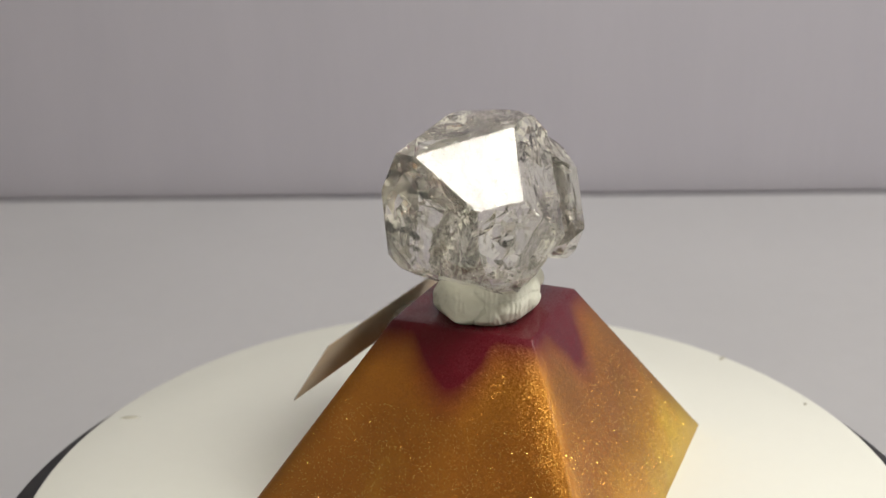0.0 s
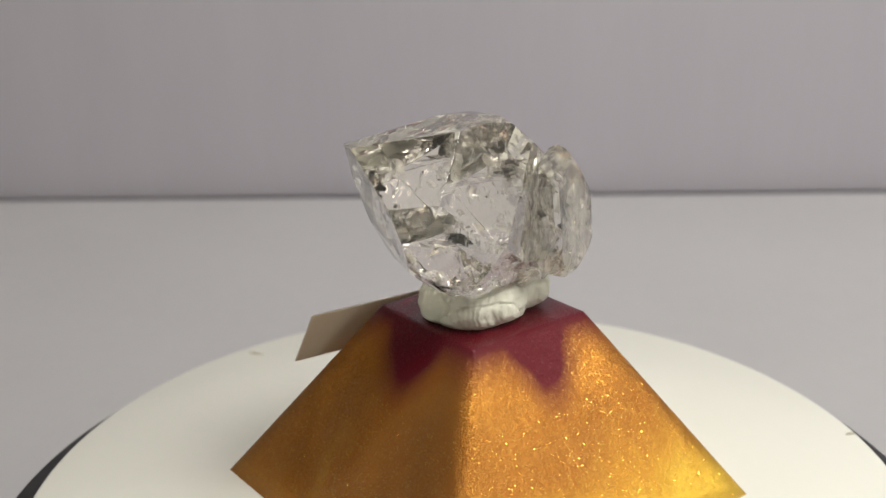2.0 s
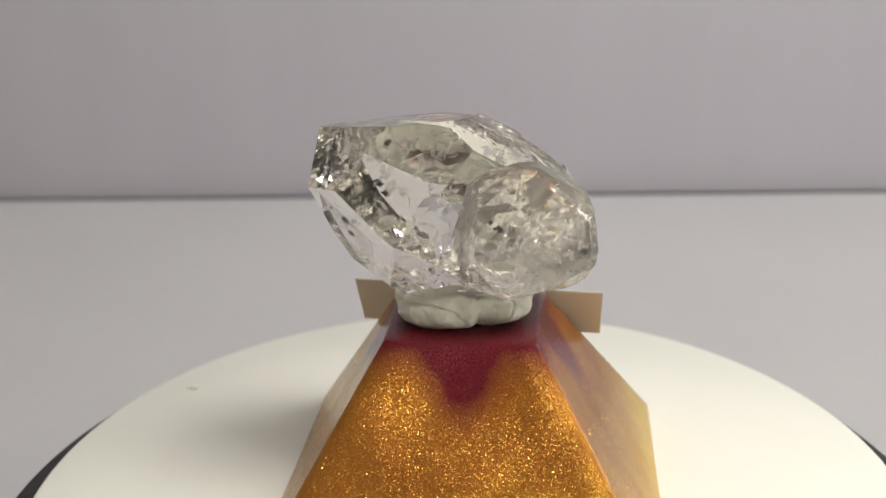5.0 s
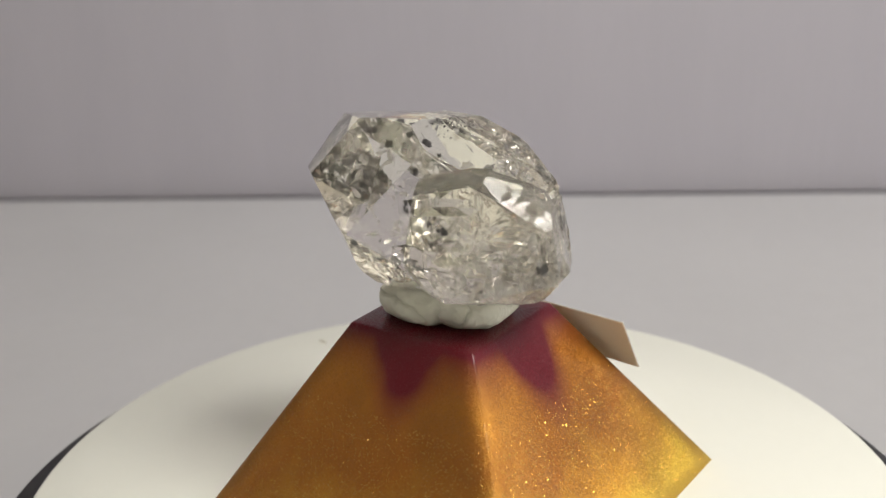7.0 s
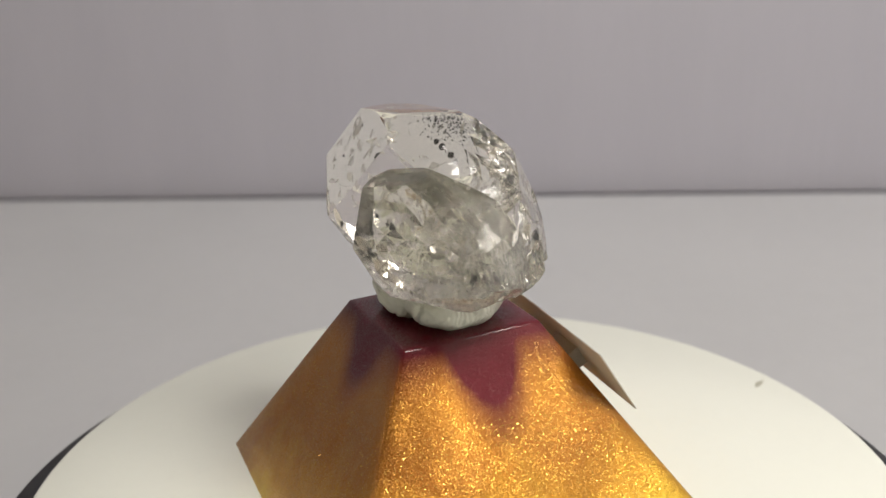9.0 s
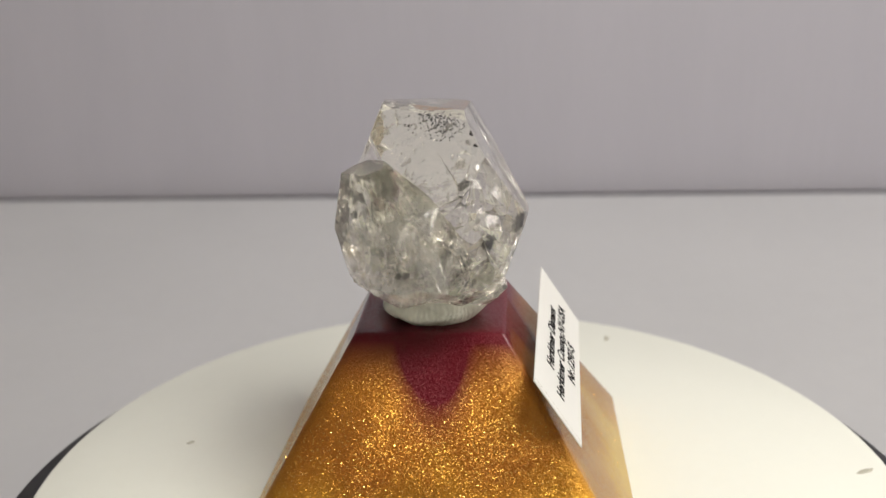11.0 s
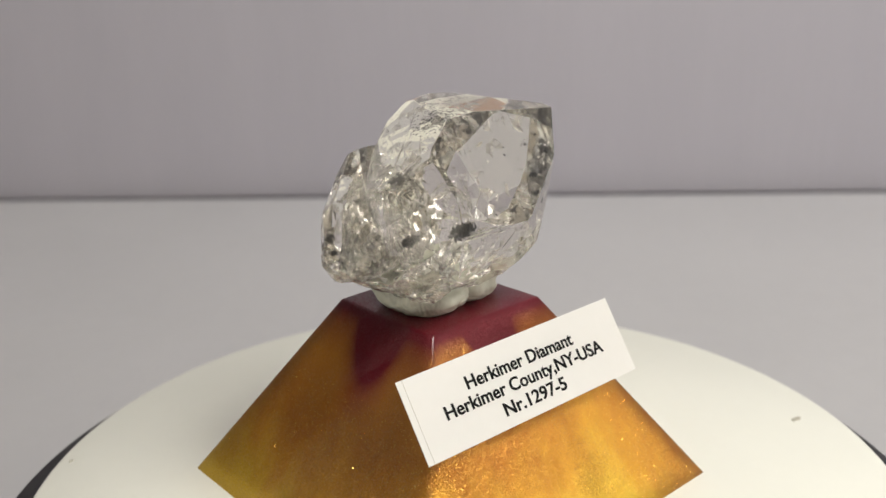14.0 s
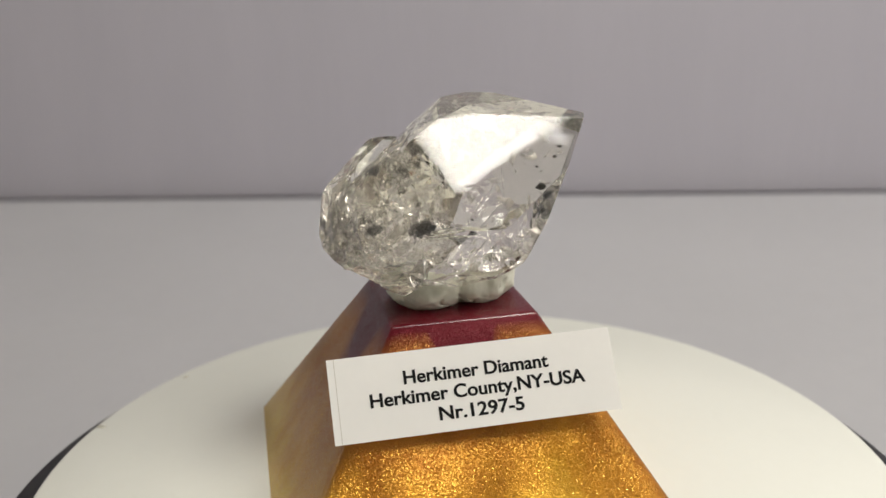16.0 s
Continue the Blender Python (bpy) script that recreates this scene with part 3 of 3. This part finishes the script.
def quartz():
    rng = random.Random(11)
    ob = new("quartz_crystal")
    tagged(ob, "clear quartz crystal with black inclusions and a smaller crystal attached", "crystal")
    main = part("main_crystal", crystal_body(MAIN_FACETS, 150, 3, Vector((0.3, 0.55, -0.55)), 0.0024, 0.00062, 0.40), QUARTZ, ob, "large clear faceted quartz")
    main.location = MAIN_MID - QUARTZ_AT
    side = part("side_crystal", crystal_body(SIDE_FACETS, 110, 8, Vector((0.0, 0.5, -0.5)), 0.0018, 0.00048, 0.30), QUARTZ_SIDE, ob, "smaller frosty quartz crystal")
    side.location = SIDE_MID - QUARTZ_AT
    bud = part("bud_crystal", crystal_body(BUD_FACETS, 30, 5, Vector((0.1, 0.5, -0.2)), 0.0009, 0.0001, 0.5), QUARTZ, ob, "tiny clear quartz bud at the foot")
    bud.location = BUD_MID - QUARTZ_AT
    # black carbon specks: place and breadth
    spots = [(Vector((-0.0052, 0.0100, 0.0462)), 0.0042), (Vector((0.0010, 0.0142, 0.0451)), 0.0027), (Vector((0.0036, 0.0125, 0.0530)), 0.0021),
             (Vector((0.0062, -0.0175, 0.0461)), 0.0008), (Vector((0.0130, 0.0140, 0.0419)), 0.0013), (Vector((0.0092, 0.0135, 0.0497)), 0.0011),
             (Vector((-0.0045, -0.0150, 0.0535)), 0.0009), (Vector((0.0138, 0.0009, 0.0470)), 0.0013), (Vector((-0.0062, -0.0100, 0.0484)), 0.0016),
             (Vector((-0.0075, -0.0085, 0.0462)), 0.0011)]
    while len(spots) < 26:
        p = Vector((rng.uniform(-0.011, 0.017), rng.uniform(-0.02, 0.02), rng.uniform(0.036, 0.058)))
        if inside(p, MAIN_MID, MAIN_FACETS, 0.0006) or inside(p, SIDE_MID, SIDE_FACETS, 0.0006):
            spots.append((p, rng.uniform(0.00025, 0.0006)))
    for p, wide in spots:
        bm = bmesh.new()
        if wide > 0.001:
            # a feathery cluster of small shards
            wide_way, up_way, deep_way = Vector((-0.82, -0.57, 0)), Vector((0, 0, 1)), Vector((-0.57, 0.82, 0))
            for _ in range(int(62000 * wide)):
                a, r = rng.uniform(0, 6.28), wide * 0.52 * math.sqrt(rng.random()) * rng.uniform(0.6, 1.0)
                at = wide_way * (r * math.cos(a)) + up_way * (r * math.sin(a) * 0.55 + 0.30 * r * math.cos(a)) + deep_way * rng.gauss(0, 0.0002)
                if not inside(at + p, MAIN_MID, MAIN_FACETS, 0.0003) and not inside(at + p, SIDE_MID, SIDE_FACETS, 0.0003):
                    continue
                grow = rng.uniform(0.00006, 0.00022) * (1.3 - r / wide)
                shard = bmesh.ops.create_icosphere(bm, subdivisions=1, radius=grow)["verts"]
                long = Vector((rng.uniform(0.5, 1.6), rng.uniform(0.5, 1.6), rng.uniform(0.5, 1.9)))
                for v in shard:
                    v.co = at + Vector([c * k * rng.uniform(0.7, 1.3) for c, k in zip(v.co, long)])
            spot = part("inclusion", bm, CARBON, ob, "feathery black carbon inclusion")
            spot.location = p - QUARTZ_AT
            continue
        bmesh.ops.create_icosphere(bm, subdivisions=2, radius=wide / 2)
        shift = Vector((rng.uniform(0, 9), rng.uniform(0, 9), rng.uniform(0, 9)))
        squash = Vector((rng.uniform(0.35, 1.2), rng.uniform(0.35, 1.2), rng.uniform(0.35, 1.2)))
        for v in bm.verts:
            k = 1 + 0.8 * noise.noise(v.co * 2.6 / wide + shift) + 0.4 * noise.noise(v.co * 7 / wide + shift)
            v.co = Vector([c * s * k for c, s in zip(v.co, squash)])
        spot = part("inclusion", bm, CARBON, ob, "black carbon inclusion")
        spot.location = p - QUARTZ_AT
    # a peppering of carbon under the top face
    bm = bmesh.new()
    for _ in range(330):
        at = Vector((rng.gauss(0.0, 0.0017), rng.gauss(0.0, 0.0021), rng.uniform(-0.0024, 0.001)))
        if not inside(at + Vector((0.0029, 0.0012, 0.0596)), MAIN_MID, MAIN_FACETS, 0.0004):
            continue
        shard = bmesh.ops.create_icosphere(bm, subdivisions=1, radius=rng.uniform(0.00005, 0.00017))["verts"]
        for v in shard:
            v.co = at + v.co * rng.uniform(0.6, 1.4)
    spot = part("inclusion", bm, CARBON, ob, "grainy peppering of black carbon")
    spot.location = Vector((0.0029, 0.0012, 0.0596)) - QUARTZ_AT
    # three broad feathery veils, fanned out from a ragged root
    for at, reach, roll in ((Vector((0.0027, 0.0028, 0.0575)), 0.0026, 0.2), (Vector((0.0034, 0.0090, 0.0535)), 0.0030, -0.5), (Vector((-0.0030, 0.0050, 0.0490)), 0.0022, 0.9)):
        bm = bmesh.new()
        root = bm.verts.new((0, 0, 0))
        rows = []
        for k in range(25):
            a = -1.25 + 2.5 * k / 24
            long = reach * (0.62 + 0.38 * noise.noise(Vector((a * 2.1, reach * 900, 0))) + 0.20 * rng.uniform(-1, 1))
            rows.append([bm.verts.new((long * f * math.sin(a), long * f * math.cos(a), 0.00016 * f * math.sin(k * 2.1) + 0.0006 * f * f)) for f in (0.35, 0.7, 1.0)])
        for p0, p1 in zip(rows, rows[1:]):
            bm.faces.new((root, p0[0], p1[0]))
            for f in range(2):
                bm.faces.new((p0[f], p0[f + 1], p1[f + 1], p1[f]))
        veil = part("fracture", bm, FRACTURE, ob, "broad feathery internal fracture")
        veil.matrix_local = Matrix.Translation(at - QUARTZ_AT) @ Vector((-0.57, 0.82, 0.15)).to_track_quat("Z", "Y").to_matrix().to_4x4() @ Matrix.Rotation(roll, 4, "Z")
    # silvery healed fractures
    count = 3
    while count < 300:
        p = Vector((rng.uniform(-0.011, 0.018), rng.uniform(-0.021, 0.021), rng.uniform(0.033, 0.061)))
        in_side = inside(p, SIDE_MID, SIDE_FACETS, 0.0012)
        if not in_side and not inside(p, MAIN_MID, MAIN_FACETS, 0.0014):
            continue
        if not in_side and -0.014 < p.y < 0.002 and p.z > 0.043 and p.x < 0.004:
            continue
        count += 1
        reach = 0.0005 + 0.0018 * rng.random() ** 2.0
        slim = rng.uniform(0.25, 0.8)
        bm = bmesh.new()
        hub = bm.verts.new((0, 0, 0))
        ring, outer = [], []
        bow = rng.uniform(-220, 220)
        for k in range(10):
            a = 2 * math.pi * k / 10
            r = reach * rng.uniform(0.45, 1.0)
            ring.append(bm.verts.new((r * 0.5 * math.cos(a), r * 0.5 * math.sin(a) * slim, bow * r * r * 0.25 + rng.uniform(-1, 1) * 0.00004)))
            outer.append(bm.verts.new((r * math.cos(a), r * math.sin(a) * slim, bow * r * r + rng.uniform(-1, 1) * 0.00008)))
        for k in range(10):
            j = (k + 1) % 10
            bm.faces.new((hub, ring[k], ring[j]))
            bm.faces.new((ring[k], outer[k], outer[j], ring[j]))
        film = part("fracture", bm, FRACTURE, ob, "silvery internal fracture", smooth=True)
        film.matrix_local = Matrix.Translation(p - QUARTZ_AT) @ Euler((rng.uniform(0, 6.3), rng.uniform(0, 6.3), rng.uniform(0, 6.3))).to_matrix().to_4x4()
    return ob


CRYSTAL = quartz()


# ---- the desk lamp and the added ceiling panel ----
def desk_lamp():
    lamp = new("desk_lamp")
    tagged(lamp, "white desk lamp with a flat light panel", "lamp")
    lamp.location = (0.42, -0.36, TABLE_Z)
    at = look(LAMP_AT, (0, 0, 0.03))
    bm = bmesh.new()
    lathe(bm, [(0.055, 0), (0.055, 0.008), (0.05, 0.014), (0.012, 0.016)], 48)
    part("foot", bm, BLACK, lamp)
    elbow = Vector((0.42, -0.36, 0.36))
    for a, b in ((Vector((0.42, -0.36, TABLE_Z + 0.01)), elbow), (elbow, LAMP_AT + (LAMP_AT - Vector((0, 0, 0.03))).normalized() * 0.022)):
        bm = bmesh.new()
        lathe(bm, [(0.006, 0), (0.006, (b - a).length)], 16)
        ob = part("arm", bm, BLACK, lamp)
        ob.matrix_local = Matrix.Translation(-lamp.location) @ Matrix.Translation(a) @ (b - a).to_track_quat("Z", "Y").to_matrix().to_4x4()
    bm = bmesh.new()
    box(bm, (-0.085, -0.065, 0.004), (0.085, 0.065, 0.020))
    bmesh.ops.bevel(bm, geom=bm.edges[:], offset=0.004, segments=2, affect="EDGES")
    head = part("head", bm, PAPER, lamp)
    head.matrix_local = Matrix.Translation(-lamp.location) @ at


# unseen housing, made up to go with the overhead fill
def added_ceiling_panel():
    lamp = new("added_ceiling_panel")
    lamp.location = (0.85, -0.65, CEILING_Z)
    tagged(lamp, "flat white ceiling panel, unseen, added for the overhead fill light", "lamp")
    bm = bmesh.new()
    box(bm, (-0.62, -0.32, -0.045), (0.62, 0.32, 0))
    bmesh.ops.bevel(bm, geom=bm.edges[:], offset=0.006, segments=2, affect="EDGES")
    part("housing", bm, PAPER, lamp)


desk_lamp()
added_ceiling_panel()


# ---- what turns ----
def motions():
    times = [0.5 * i for i in range(33)]
    rest = [(PYRAMID, PYRAMID_AT), (LABEL, LABEL_AT), (PUTTY_LUMP, PUTTY_AT), (CRYSTAL, Matrix.Translation(QUARTZ_AT))]
    for thing, at in rest:
        walk(thing, [(t, pose(0, 0, 0, 0, 0, TURN * t) @ at) for t in times])
    walk(PLATE_PART, [(t, pose(0, 0, PLATE_H, 0, 0, TURN * t)) for t in times])


motions()
